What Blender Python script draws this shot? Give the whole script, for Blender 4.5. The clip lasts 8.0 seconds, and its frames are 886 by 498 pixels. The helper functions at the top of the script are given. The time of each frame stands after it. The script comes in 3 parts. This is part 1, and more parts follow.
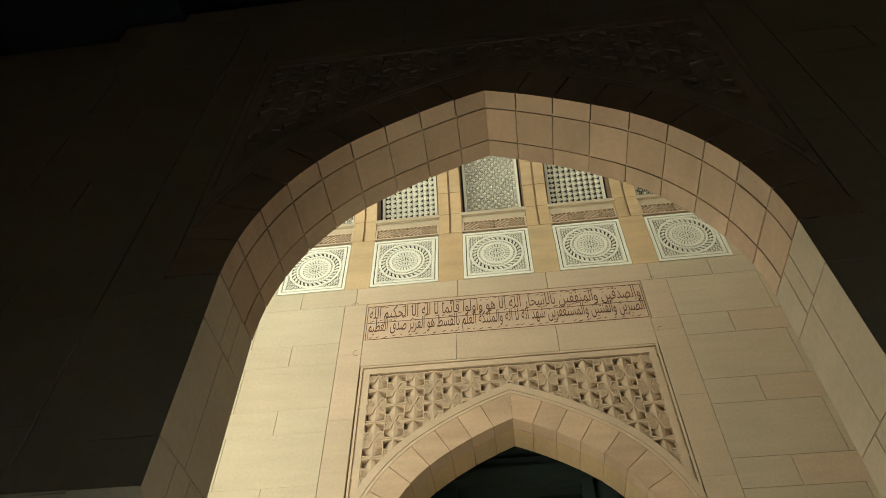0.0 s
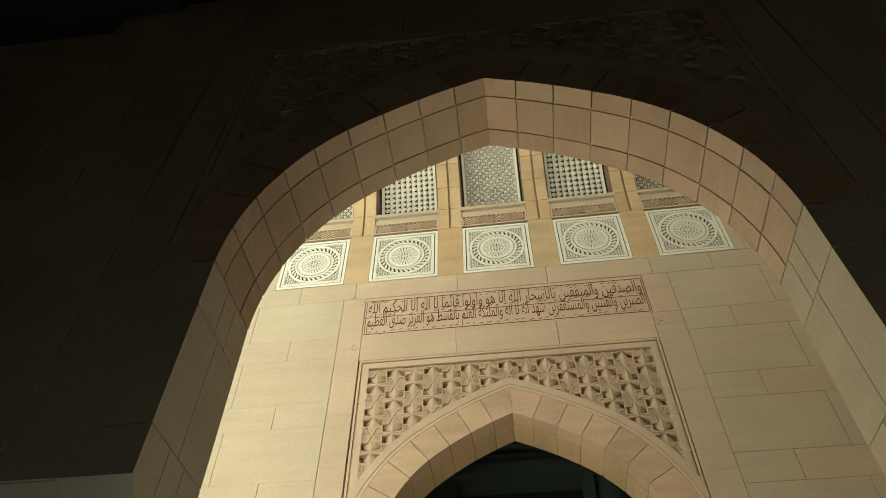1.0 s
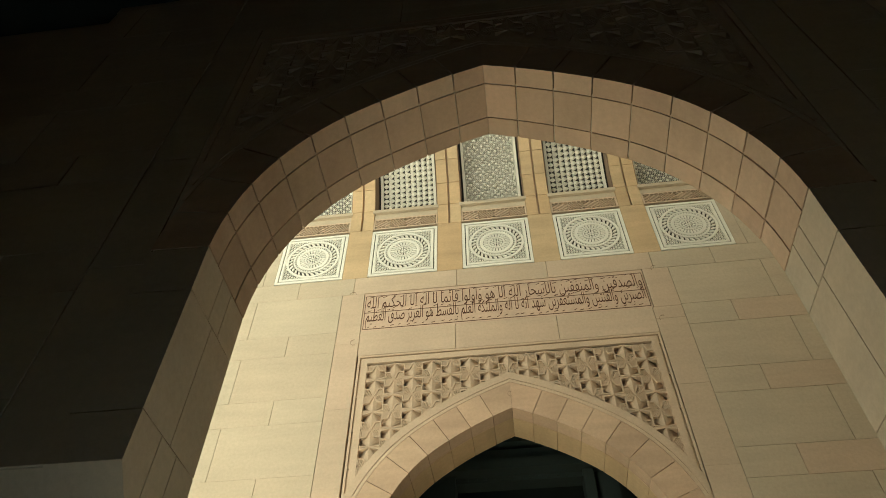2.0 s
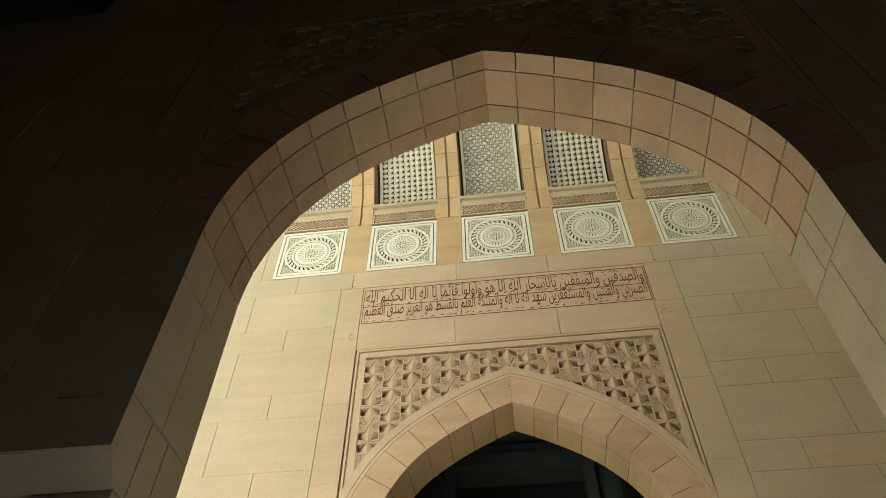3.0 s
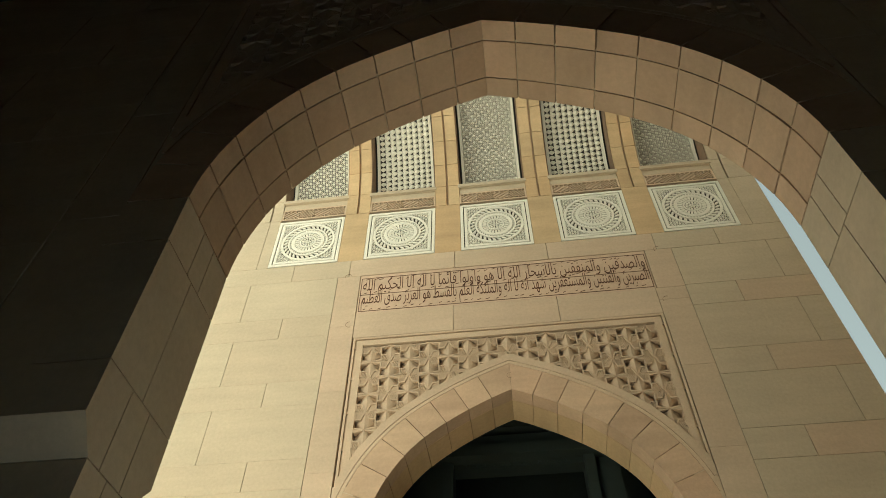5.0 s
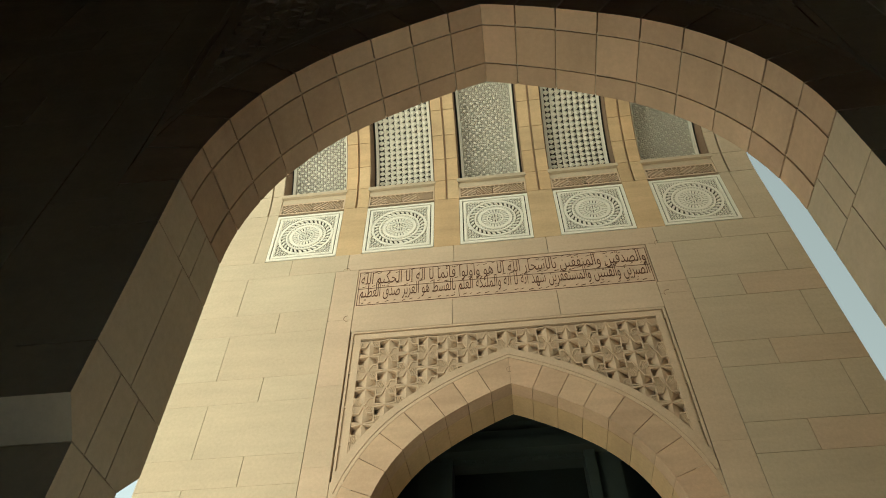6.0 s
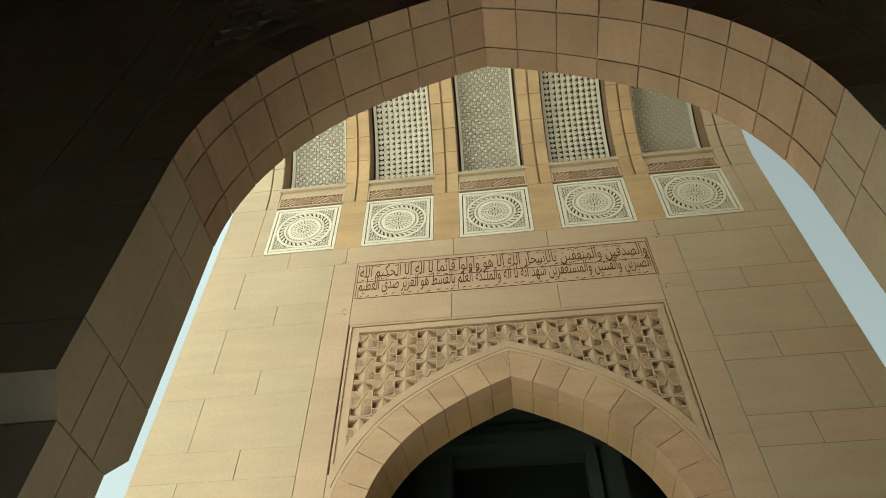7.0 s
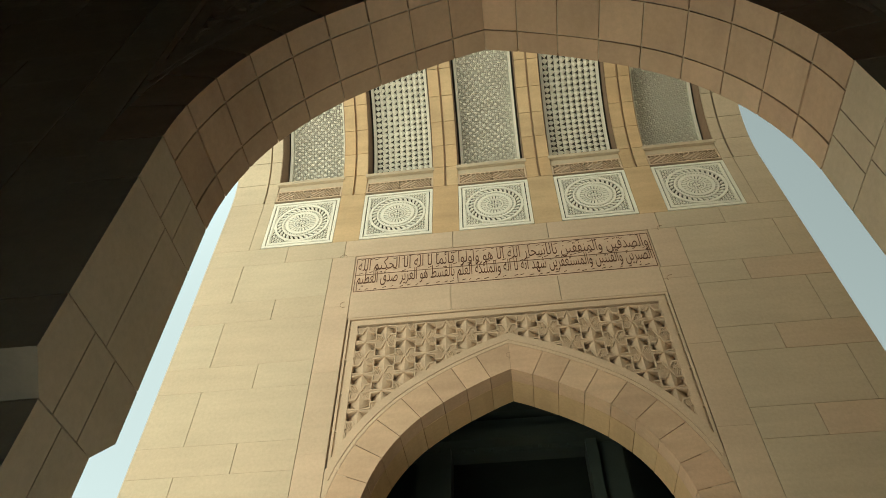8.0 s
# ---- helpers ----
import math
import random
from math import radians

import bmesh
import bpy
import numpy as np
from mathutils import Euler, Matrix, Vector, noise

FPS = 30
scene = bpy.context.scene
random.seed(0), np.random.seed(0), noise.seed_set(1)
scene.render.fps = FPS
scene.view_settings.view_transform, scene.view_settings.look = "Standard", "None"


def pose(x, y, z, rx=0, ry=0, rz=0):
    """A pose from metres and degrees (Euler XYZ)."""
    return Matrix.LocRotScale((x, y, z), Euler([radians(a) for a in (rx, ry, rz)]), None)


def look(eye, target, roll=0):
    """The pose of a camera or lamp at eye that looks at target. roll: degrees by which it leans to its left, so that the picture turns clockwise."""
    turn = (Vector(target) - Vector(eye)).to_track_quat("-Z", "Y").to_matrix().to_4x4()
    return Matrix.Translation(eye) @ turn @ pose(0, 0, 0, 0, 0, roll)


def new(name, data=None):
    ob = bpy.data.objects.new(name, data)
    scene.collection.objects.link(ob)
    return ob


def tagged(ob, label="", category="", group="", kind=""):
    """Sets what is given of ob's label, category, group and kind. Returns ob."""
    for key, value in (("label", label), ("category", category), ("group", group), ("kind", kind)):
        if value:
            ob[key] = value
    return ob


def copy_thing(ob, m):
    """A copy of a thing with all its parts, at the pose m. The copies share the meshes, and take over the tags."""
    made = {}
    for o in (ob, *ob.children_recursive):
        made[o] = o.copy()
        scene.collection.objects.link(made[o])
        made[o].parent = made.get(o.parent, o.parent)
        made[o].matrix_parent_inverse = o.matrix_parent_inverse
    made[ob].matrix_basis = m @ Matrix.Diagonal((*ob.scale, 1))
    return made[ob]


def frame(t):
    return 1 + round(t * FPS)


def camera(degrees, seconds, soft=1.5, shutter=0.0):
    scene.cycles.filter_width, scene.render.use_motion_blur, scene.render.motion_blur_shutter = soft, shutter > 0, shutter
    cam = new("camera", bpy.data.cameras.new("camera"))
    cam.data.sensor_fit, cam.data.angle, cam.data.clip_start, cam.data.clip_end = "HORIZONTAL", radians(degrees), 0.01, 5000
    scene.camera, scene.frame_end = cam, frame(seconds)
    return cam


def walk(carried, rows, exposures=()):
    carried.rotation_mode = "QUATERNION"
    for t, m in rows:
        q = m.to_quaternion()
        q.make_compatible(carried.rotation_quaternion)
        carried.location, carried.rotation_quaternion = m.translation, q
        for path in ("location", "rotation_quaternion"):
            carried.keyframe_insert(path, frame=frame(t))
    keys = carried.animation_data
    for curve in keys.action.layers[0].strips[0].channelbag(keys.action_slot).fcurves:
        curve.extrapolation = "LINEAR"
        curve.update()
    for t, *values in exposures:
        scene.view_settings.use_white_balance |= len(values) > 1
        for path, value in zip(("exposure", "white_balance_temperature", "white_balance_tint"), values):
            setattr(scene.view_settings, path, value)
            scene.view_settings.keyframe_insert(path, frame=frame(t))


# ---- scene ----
cam = camera(67.1, 8.0, soft=0.9)
PATH = [
    (0, (-0.006, 0.109, 1.033), (-0.17, 1.41, 2.543), 0.1),
    (0.5, (-0.007, 0.175, 1.032), (-0.172, 1.477, 2.542), 0.1),
    (1, (-0.015, 0.252, 1.036), (-0.179, 1.555, 2.545), 0.1),
    (1.5, (-0.016, 0.327, 1.03), (-0.18, 1.629, 2.54), 0.1),
    (3, (-0.03, 0.571, 1.042), (-0.194, 1.874, 2.55), 0.1),
    (3.5, (-0.035, 0.647, 1.038), (-0.198, 1.95, 2.546), 0.1),
    (4, (-0.038, 0.735, 1.041), (-0.201, 2.038, 2.549), 0.1),
    (4.5, (-0.042, 0.816, 1.038), (-0.205, 2.12, 2.546), 0.1),
    (6, (-0.052, 1.072, 1.054), (-0.214, 2.377, 2.561), 0.1),
    (6.5, (-0.057, 1.155, 1.047), (-0.219, 2.46, 2.554), 0.1),
    (7, (-0.062, 1.249, 1.049), (-0.224, 2.554, 2.556), 0.2),
    (7.5, (-0.065, 1.345, 1.054), (-0.227, 2.649, 2.561), 0.2),
    (8, (-0.07, 1.443, 1.054), (-0.232, 2.748, 2.561), 0.1),
]
walk(cam, [(t, look(eye, target, roll)) for t, eye, target, roll in PATH], [(0, 2.4, 4820, -6), (8, 2.26, 4820, -6)])


# ---- world, sun, exposure ----
SUN_TO = Vector((-0.375, 0.436, 0.818)).normalized()
world = bpy.data.worlds.new("sky")
scene.world = world
world.use_nodes = True
wn = world.node_tree
sky = wn.nodes.new("ShaderNodeTexSky")
sky.sky_type = "NISHITA"
sky.sun_disc = False
sky.sun_elevation = math.asin(SUN_TO.z)
sky.sun_rotation = math.atan2(SUN_TO.x, SUN_TO.y)
sky.dust_density = 0.4
haze = wn.nodes.new("ShaderNodeHueSaturation")
haze.inputs["Saturation"].default_value = 0.02
wn.links.new(sky.outputs["Color"], haze.inputs["Color"])
dusty = wn.nodes.new("ShaderNodeMix")
dusty.data_type, dusty.blend_type = "RGBA", "MULTIPLY"
dusty.inputs["Factor"].default_value = 1.0
dusty.inputs["B"].default_value = (1.0, 0.9, 0.69, 1)
wn.links.new(haze.outputs["Color"], dusty.inputs["A"])
wn.links.new(dusty.outputs["Result"], wn.nodes["Background"].inputs["Color"])
wn.nodes["Background"].inputs["Strength"].default_value = 0.028
sun = new("sun", bpy.data.lights.new("sun", "SUN"))
sun.data.energy = 5.0
sun.data.angle = radians(0.6)
sun.data.color = (1.0, 0.93, 0.82)
sun.matrix_world = look(SUN_TO * 40, (0, 0, 0))

# ---- materials ----


def material(name, base, vary=0.12, rough=0.75, grain=18.0, bump=0.25, stain=0.25, tint=None, metal=0.0, random_mix=0.0):
    """Procedural surface: broad stains, fine grain, relief, and a shift from piece to piece."""
    m = bpy.data.materials.new(name)
    m.use_nodes = True
    t = m.node_tree
    n, l = t.nodes, t.links
    bsdf = n["Principled BSDF"]
    bsdf.inputs["Roughness"].default_value = rough
    bsdf.inputs["Metallic"].default_value = metal
    bsdf.inputs["Specular IOR Level"].default_value = 0.3
    geo = n.new("ShaderNodeNewGeometry")
    broad = n.new("ShaderNodeTexNoise")
    broad.inputs["Scale"].default_value = 0.9
    broad.inputs["Detail"].default_value = 5
    fine = n.new("ShaderNodeTexNoise")
    fine.inputs["Scale"].default_value = grain
    fine.inputs["Detail"].default_value = 6
    fine.inputs["Roughness"].default_value = 0.7
    bed = n.new("ShaderNodeMapping")
    bed.inputs["Scale"].default_value = (0.5, 0.5, 3.5)
    veins = n.new("ShaderNodeTexNoise")
    veins.inputs["Scale"].default_value = 1.6
    veins.inputs["Detail"].default_value = 4
    for node in (broad, fine):
        l.new(geo.outputs["Position"], node.inputs["Vector"])
    info = n.new("ShaderNodeObjectInfo")
    shift = n.new("ShaderNodeVectorMath")
    shift.operation = "MULTIPLY_ADD"
    shift.inputs[1].default_value = (1, 1, 1)
    spread = n.new("ShaderNodeVectorMath")
    spread.operation = "SCALE"
    spread.inputs[0].default_value = (37.0, 11.0, 23.0)
    l.new(info.outputs["Random"], spread.inputs["Scale"])
    l.new(geo.outputs["Position"], shift.inputs[0])
    l.new(spread.outputs["Vector"], shift.inputs[2])
    l.new(shift.outputs["Vector"], bed.inputs["Vector"])
    l.new(bed.outputs["Vector"], veins.inputs["Vector"])

    def band(socket, lo, hi):
        r = n.new("ShaderNodeMapRange")
        r.inputs["From Min"].default_value, r.inputs["From Max"].default_value = 0.25, 0.75
        r.inputs["To Min"].default_value, r.inputs["To Max"].default_value = lo, hi
        l.new(socket, r.inputs["Value"])
        return r.outputs["Result"]

    def times(a, b):
        q = n.new("ShaderNodeMath")
        q.operation = "MULTIPLY"
        l.new(a, q.inputs[0])
        l.new(b, q.inputs[1])
        return q.outputs["Value"]

    per = n.new("ShaderNodeMapRange")
    per.inputs["To Min"].default_value, per.inputs["To Max"].default_value = 1 - vary, 1 + vary
    l.new(info.outputs["Random"], per.inputs["Value"])
    value = times(times(band(broad.outputs["Fac"], 1 - stain * 0.5, 1 + stain * 0.35), band(fine.outputs["Fac"], 0.9, 1.08)), per.outputs["Result"])
    value = times(value, band(veins.outputs["Fac"], 1 - stain * 0.35, 1 + stain * 0.3))
    mix = n.new("ShaderNodeMix")
    mix.data_type = "RGBA"
    mix.inputs["A"].default_value = (*base, 1)
    mix.inputs["B"].default_value = (*(tint or base), 1)
    part_way = n.new("ShaderNodeMath")
    part_way.operation = "MULTIPLY_ADD"
    part_way.inputs[1].default_value = 7.31
    part_way.inputs[2].default_value = 0.2
    l.new(info.outputs["Random"], part_way.inputs[0])
    frac = n.new("ShaderNodeMath")
    frac.operation = "FRACT"
    l.new(part_way.outputs["Value"], frac.inputs[0])
    l.new(times(frac.outputs["Value"], band(broad.outputs["Fac"], 0.6, 1.2)), mix.inputs["Factor"])
    hue = n.new("ShaderNodeMix")
    hue.data_type = "RGBA"
    hue.blend_type = "MULTIPLY"
    hue.inputs["Factor"].default_value = 1.0
    l.new(mix.outputs["Result"], hue.inputs["A"])
    l.new(value, hue.inputs["B"])
    l.new(hue.outputs["Result"], bsdf.inputs["Base Color"])
    relief = n.new("ShaderNodeBump")
    relief.inputs["Strength"].default_value = bump
    relief.inputs["Distance"].default_value = 0.01
    l.new(fine.outputs["Fac"], relief.inputs["Height"])
    l.new(relief.outputs["Normal"], bsdf.inputs["Normal"])
    return m


STONE = material("sandstone", (0.54, 0.461, 0.334), tint=(0.545, 0.452, 0.324), vary=0.02, stain=0.16)
WARM = material("pinkish_sandstone", (0.57, 0.443, 0.317), tint=(0.56, 0.45, 0.32), vary=0.03, stain=0.16)
ROSY = material("rosy_sandstone", (0.57, 0.42, 0.28), tint=(0.53, 0.375, 0.25), vary=0.09, stain=0.3)
CARVED = material("carved_sandstone", (0.58, 0.45, 0.315), vary=0.02, grain=30, stain=0.15)
INSCRIBED = material("rosy_inscription_slab", (0.60, 0.45, 0.325), vary=0.02, stain=0.2)
GOLDEN = material("golden_sandstone", (0.58, 0.435, 0.25), tint=(0.55, 0.39, 0.21), vary=0.06, stain=0.3)
MORTAR = material("mortar_core", (0.20, 0.15, 0.10), vary=0.02)
CREAM = material("cream_carved_stone", (0.83, 0.80, 0.70), vary=0.03, grain=40, stain=0.12, bump=0.12)
SUNK = material("sunk_shade_ground", (0.055, 0.045, 0.033), vary=0.04, grain=40)
CUT = material("red_brown_cut_letters", (0.11, 0.052, 0.03), vary=0.02)
DARK = material("unlit_dark", (0.035, 0.045, 0.04), vary=0.02, rough=0.6)
# the hall's overhead shade is put into these two; the doorway shares the grey
DIM_GREY = material("dim_grey", (0.048, 0.062, 0.056), vary=0.1, rough=0.55, grain=30)
COFFER_SHADE = material("coffer_shade_black", (0.02, 0.02, 0.018), vary=0.1, rough=0.55, grain=30)
PAVING = material("pale_paving", (0.54, 0.44, 0.30), vary=0.06, rough=0.5)
DUST = material("pale_ground", (0.42, 0.36, 0.27), vary=0.02)
GRANITE = material("polished_stone_floor", (0.46, 0.45, 0.39), vary=0.05, rough=0.35, grain=60)
VOID = material("hole_shade_backing", (0.06, 0.054, 0.045), vary=0.02)
BROWN = material("reveal_shade_and_joint_brown", (0.24, 0.165, 0.105), vary=0.05)
LEAD = material("dark_gasket", (0.025, 0.022, 0.02), vary=0.02)

# ---- mesh helpers ----


def prism(bm, pts, a, b, axis="y"):
    """A prism over the outline pts, from a to b along an axis. y: pts are (x, z); x: pts are (y, z); z: pts are (x, y)."""
    def place(p, d):
        return {"y": (p[0], d, p[1]), "x": (d, p[0], p[1]), "z": (p[0], p[1], d)}[axis]
    near = [bm.verts.new(place(p, a)) for p in pts]
    far = [bm.verts.new(place(p, b)) for p in pts]
    k = len(pts)
    bm.faces.new(near)
    bm.faces.new(far[::-1])
    for i in range(k):
        bm.faces.new((near[i], far[i], far[(i + 1) % k], near[(i + 1) % k]))


def slab(bm, x0, x1, y0, y1, z0, z1):
    prism(bm, [(x0, z0), (x1, z0), (x1, z1), (x0, z1)], y0, y1)


def stone(bm, x0, x1, y0, y1, z0, z1, e=0.0035):
    """A dressed block whose face towards -y has eased edges."""
    back = [bm.verts.new(p) for p in ((x0, y1, z0), (x1, y1, z0), (x1, y1, z1), (x0, y1, z1))]
    rim = [bm.verts.new(p) for p in ((x0, y0 + e, z0), (x1, y0 + e, z0), (x1, y0 + e, z1), (x0, y0 + e, z1))]
    face = [bm.verts.new(p) for p in ((x0 + e, y0, z0 + e), (x1 - e, y0, z0 + e), (x1 - e, y0, z1 - e), (x0 + e, y0, z1 - e))]
    bm.faces.new(back), bm.faces.new(face[::-1])
    for i in range(4):
        j = (i + 1) % 4
        bm.faces.new((rim[i], rim[j], back[j], back[i]))
        bm.faces.new((face[i], face[j], rim[j], rim[i]))


def finish(bm, name, mat, smooth=False):
    bmesh.ops.recalc_face_normals(bm, faces=bm.faces)
    big = [f for f in bm.faces if len(f.verts) > 4]
    if big:
        bmesh.ops.triangulate(bm, faces=big)
    me = bpy.data.meshes.new(name)
    bm.to_mesh(me)
    bm.free()
    me.materials.append(mat)
    return me


def part(name, bm, mat, parent=None, label=""):
    ob = new(name, finish(bm, name, mat))
    ob.parent = parent
    if label:
        ob["label"] = label
    return ob


def base(name, x=0, y=0, z=0):
    ob = new(name)
    ob.matrix_world = pose(x, y, z)
    return ob


# ---- the pointed arch, the same in both walls ----
HALF, SPRING, R1, R2, PHI = 2.351, 5.08, 2.52, 6.34, radians(55.5)


def arch_side(n=18):
    """Points of the right half from the apex down to the springing, with their outward normals."""
    c1 = Vector((HALF - R1, SPRING))
    out = Vector((math.cos(PHI), math.sin(PHI)))
    c2 = c1 - (R2 - R1) * out
    top = math.acos(-c2.x / R2)
    pts = []
    for i in range(n):
        a = top + (PHI - top) * i / n
        d = Vector((math.cos(a), math.sin(a)))
        pts.append((c2 + R2 * d, d))
    for i in range(2 * n + 1):
        a = PHI * (1 - i / (2 * n))
        d = Vector((math.cos(a), math.sin(a)))
        pts.append((c1 + R1 * d, d))
    return pts


SIDE = arch_side()
LENGTHS = [0.0]
for (p, _), (q, _) in zip(SIDE, SIDE[1:]):
    LENGTHS.append(LENGTHS[-1] + (q - p).length)
APEX = SIDE[0][0].y


def along(s):
    """Point and outward normal at the arc length s from the apex; past the springing, straight down."""
    if s >= LENGTHS[-1]:
        return Vector((HALF, SPRING - (s - LENGTHS[-1]))), Vector((1, 0))
    i = max(k for k in range(len(LENGTHS) - 1) if LENGTHS[k] <= s)
    f = (s - LENGTHS[i]) / (LENGTHS[i + 1] - LENGTHS[i])
    return SIDE[i][0].lerp(SIDE[i + 1][0], f), SIDE[i][1].lerp(SIDE[i + 1][1], f).normalized()


def arch_line(d, lift=0.0, steps=40):
    """The right half of the arch, d outside its edge, from x = 0 downwards."""
    tip = SIDE[0][1]
    pts = [(0.0, APEX + d / tip.y + lift)]
    for i in range(steps + 1):
        p, n = along(LENGTHS[-1] * i / steps)
        q = p + n * d
        if q.x > 0.01:
            pts.append((q.x, q.y + lift))
    return pts


def arch_outline(d, lift, foot):
    """The whole opening's outline from the right foot over the apex to the left foot."""
    right = arch_line(d, lift)
    right.append((right[-1][0], foot))
    return right[::-1] + [(-x, z) for x, z in right[1:]]


def arched_wall(bm, x0, x1, z0, z1, y0, y1, d, lift, cx=0.0):
    line = [(x + cx, z) for x, z in arch_outline(d, lift, z0)][1:-1]
    for (xa, za), (xb, zb) in zip(line, line[1:]):
        prism(bm, [(xb, zb), (xa, za), (xa, z1), (xb, z1)], y0, y1)
    for edge, x in ((line[0][0], x1), (line[-1][0], x0)):
        slab(bm, min(edge, x), max(edge, x), y0, y1, z0, z1)


JOINTS = [0.0, 0.365] + [0.365 + 0.43 * k for k in range(1, 9)]
GAP = 0.004


def wedge(bm, s0, s1, thick, y0, y1, lift, side, cx, proud=0.0, gap=0.004):
    """One arch stone between two joints."""
    g0 = gap if s0 > 0 else 0.003
    inner, outer = [], []
    for i in range(4):
        s = (s0 + g0) + (s1 - gap - s0 - g0) * i / 3
        p, n = along(s)
        inner.append((p - n * proud, i))
        outer.append((p + n * thick, i))
    if s0 == 0:
        outer[0] = (Vector((0.002, APEX + thick / SIDE[0][1].y)), 0)
    pts = [p for p, _ in inner] + [p for p, _ in reversed(outer)]
    prism(bm, [(cx + side * p.x, p.y + lift) for p in pts], y0, y1)


# ---- plan ----
GROUND = -0.55
NEAR_FRONT, NEAR_BACK = 3.69, 4.557
FACE = 10.0
CX = -0.035
LIFT = 0.035
WEST, EAST = -5.96, 5.615
COVE_Z, COVE_R = 13.05, 3.4
COVE_END = radians(80)


def cove(x, a, n=0.0):
    """A place on the coved head of the portal at the angle a, n behind its face."""
    return (x, FACE - COVE_R + (COVE_R + n) * math.cos(a), COVE_Z + (COVE_R + n) * math.sin(a))


def curved(bm, x0, x1, a0, a1, n0, n1, steps=5):
    """A bar of the cove's curve."""
    rings = []
    for i in range(steps + 1):
        a = a0 + (a1 - a0) * i / steps
        rings.append([bm.verts.new(cove(x, a, n)) for x, n in ((x0, n0), (x1, n0), (x1, n1), (x0, n1))])
    for r, q in zip(rings, rings[1:]):
        for i in range(4):
            bm.faces.new((r[i], r[(i + 1) % 4], q[(i + 1) % 4], q[i]))
    bm.faces.new(rings[0]), bm.faces.new(rings[-1][::-1])


# ---- ground ----
bm = bmesh.new()
slab(bm, -400, 400, -400, 400, GROUND - 0.5, GROUND - 0.03)
tagged(part("ground", bm, DUST), "pale dusty ground reaching to the horizon", "ground", kind="structure")
bm = bmesh.new()
slab(bm, -24, 24, 3.6, 24, GROUND - 0.029, GROUND)
tagged(part("pavement", bm, PAVING), "pale stone paving of the court between the arches", "pavement", kind="structure")

bm = bmesh.new()
slab(bm, -8, 8, -7, 3.6, GROUND - 0.029, GROUND)
tagged(part("floor", bm, GRANITE), "pale polished stone floor of the entrance hall", "floor", kind="structure")

# ---- near wall with its arch, and the hall the camera stands in ----
HALL = 4.48
CEILING = 11.15
wall = base("wall_south", 0, NEAR_FRONT, GROUND)
tagged(wall, "shaded sandstone wall with a tall pointed arch", "wall", kind="structure")
bm = bmesh.new()
# extended west and up to 17 m, unseen, to bounce sun and block sky
arched_wall(bm, -12.5, 12, 3.2, 17.0, NEAR_FRONT + 0.20, NEAR_BACK - 0.02, 0.014, 0.0)
for side in (-1, 1):
    end = 12 if side > 0 else -12.5
    prism(bm, [(side * 2.39, GROUND), (end, GROUND), (end, 3.2), (side * 2.39, 3.2)], 3.88, 4.38)
    prism(bm, [(3.88, 3.02), (4.38, 3.02), (4.53, 3.2), (3.71, 3.2)], side * 2.40, end, "x")
core = part("wall_core", bm, STONE, wall)
core.matrix_parent_inverse = wall.matrix_world.inverted()


def put(name, bm, mat, parent, label=""):
    """A part whose mesh is given in the world's coordinates."""
    ob = part(name, bm, mat, parent, label)
    ob.matrix_parent_inverse = parent.matrix_world.inverted()
    return ob


# arch stones, three deep
for side in (-1, 1):
    for s0, s1 in zip(JOINTS, JOINTS[1:]):
        for y0, y1 in ((NEAR_FRONT, 3.899), (3.916, 4.325), (4.342, NEAR_BACK)):
            bm = bmesh.new()
            wedge(bm, s0, s1, 0.5, y0, y1, 0.0, side, 0.0, random.uniform(0, 0.006), 0.0078)
            put("arch_stone", bm, ROSY, wall)
    # jamb stones
    zt = along(JOINTS[-1])[0].y - GAP
    rows = [(4.655, zt, (4.045, 4.25)), (3.575, 4.645, (4.13,)), (0.9, 3.015, (4.10,)), (GROUND, 0.89, (4.2,))]
    for z0, z1, cuts in rows:
        lo, hi = (NEAR_FRONT, NEAR_BACK) if z0 > 3.1 else (3.865, 4.395)
        edges = [lo, *cuts, hi]
        for y0, y1 in zip(edges, edges[1:]):
            bm = bmesh.new()
            y0, y1 = y0 + (GAP if y0 != lo else 0), y1 - (GAP if y1 != hi else 0)
            prism(bm, [(y0, z0), (y1, z0), (y1, z1), (y0, z1)], side * HALF, side * (HALF + 0.5), "x")
            put("jamb_stone", bm, STONE, wall)
    for outline in ([(NEAR_FRONT, 3.565), (3.995, 3.565), (3.995, 3.025), (3.865, 3.025), (NEAR_FRONT, 3.207)],
                    [(4.005, 3.565), (4.245, 3.565), (4.245, 3.025), (4.005, 3.025)],
                    [(4.255, 3.565), (NEAR_BACK, 3.565), (NEAR_BACK, 3.207), (4.395, 3.02), (4.255, 3.025)]):
        bm = bmesh.new()
        prism(bm, outline, side * HALF, side * (HALF + 0.5), "x")
        put("impost_stone", bm, STONE, wall)


# ---- carved spandrel: stars and paired hexagons on a sunk ground ----
CELL, ROW = 0.348, 0.351


def star_cell(bm, x, y, z, dip, ups=(-1, 1)):
    """A sunk star: its floor falls from an upright ridge to four deep square-ended arms."""
    for side in (-1, 1):
        for up in ups:
            c, t, a, d, b, e = [bm.verts.new((x + side * px, y + dip * n, z + up * pz))
                                for px, pz, n in ((0, 0, 0.010), (0, 0.34, 0.012), (0.08, 0.202, 0.045), (0.178, 0.205, 0.11), (0.182, 0.148, 0.16), (0.182, 0.022, 0.16))]
            bm.faces.new((c, t, a)), bm.faces.new((c, a, d)), bm.faces.new((c, d, b)), bm.faces.new((c, b, e))


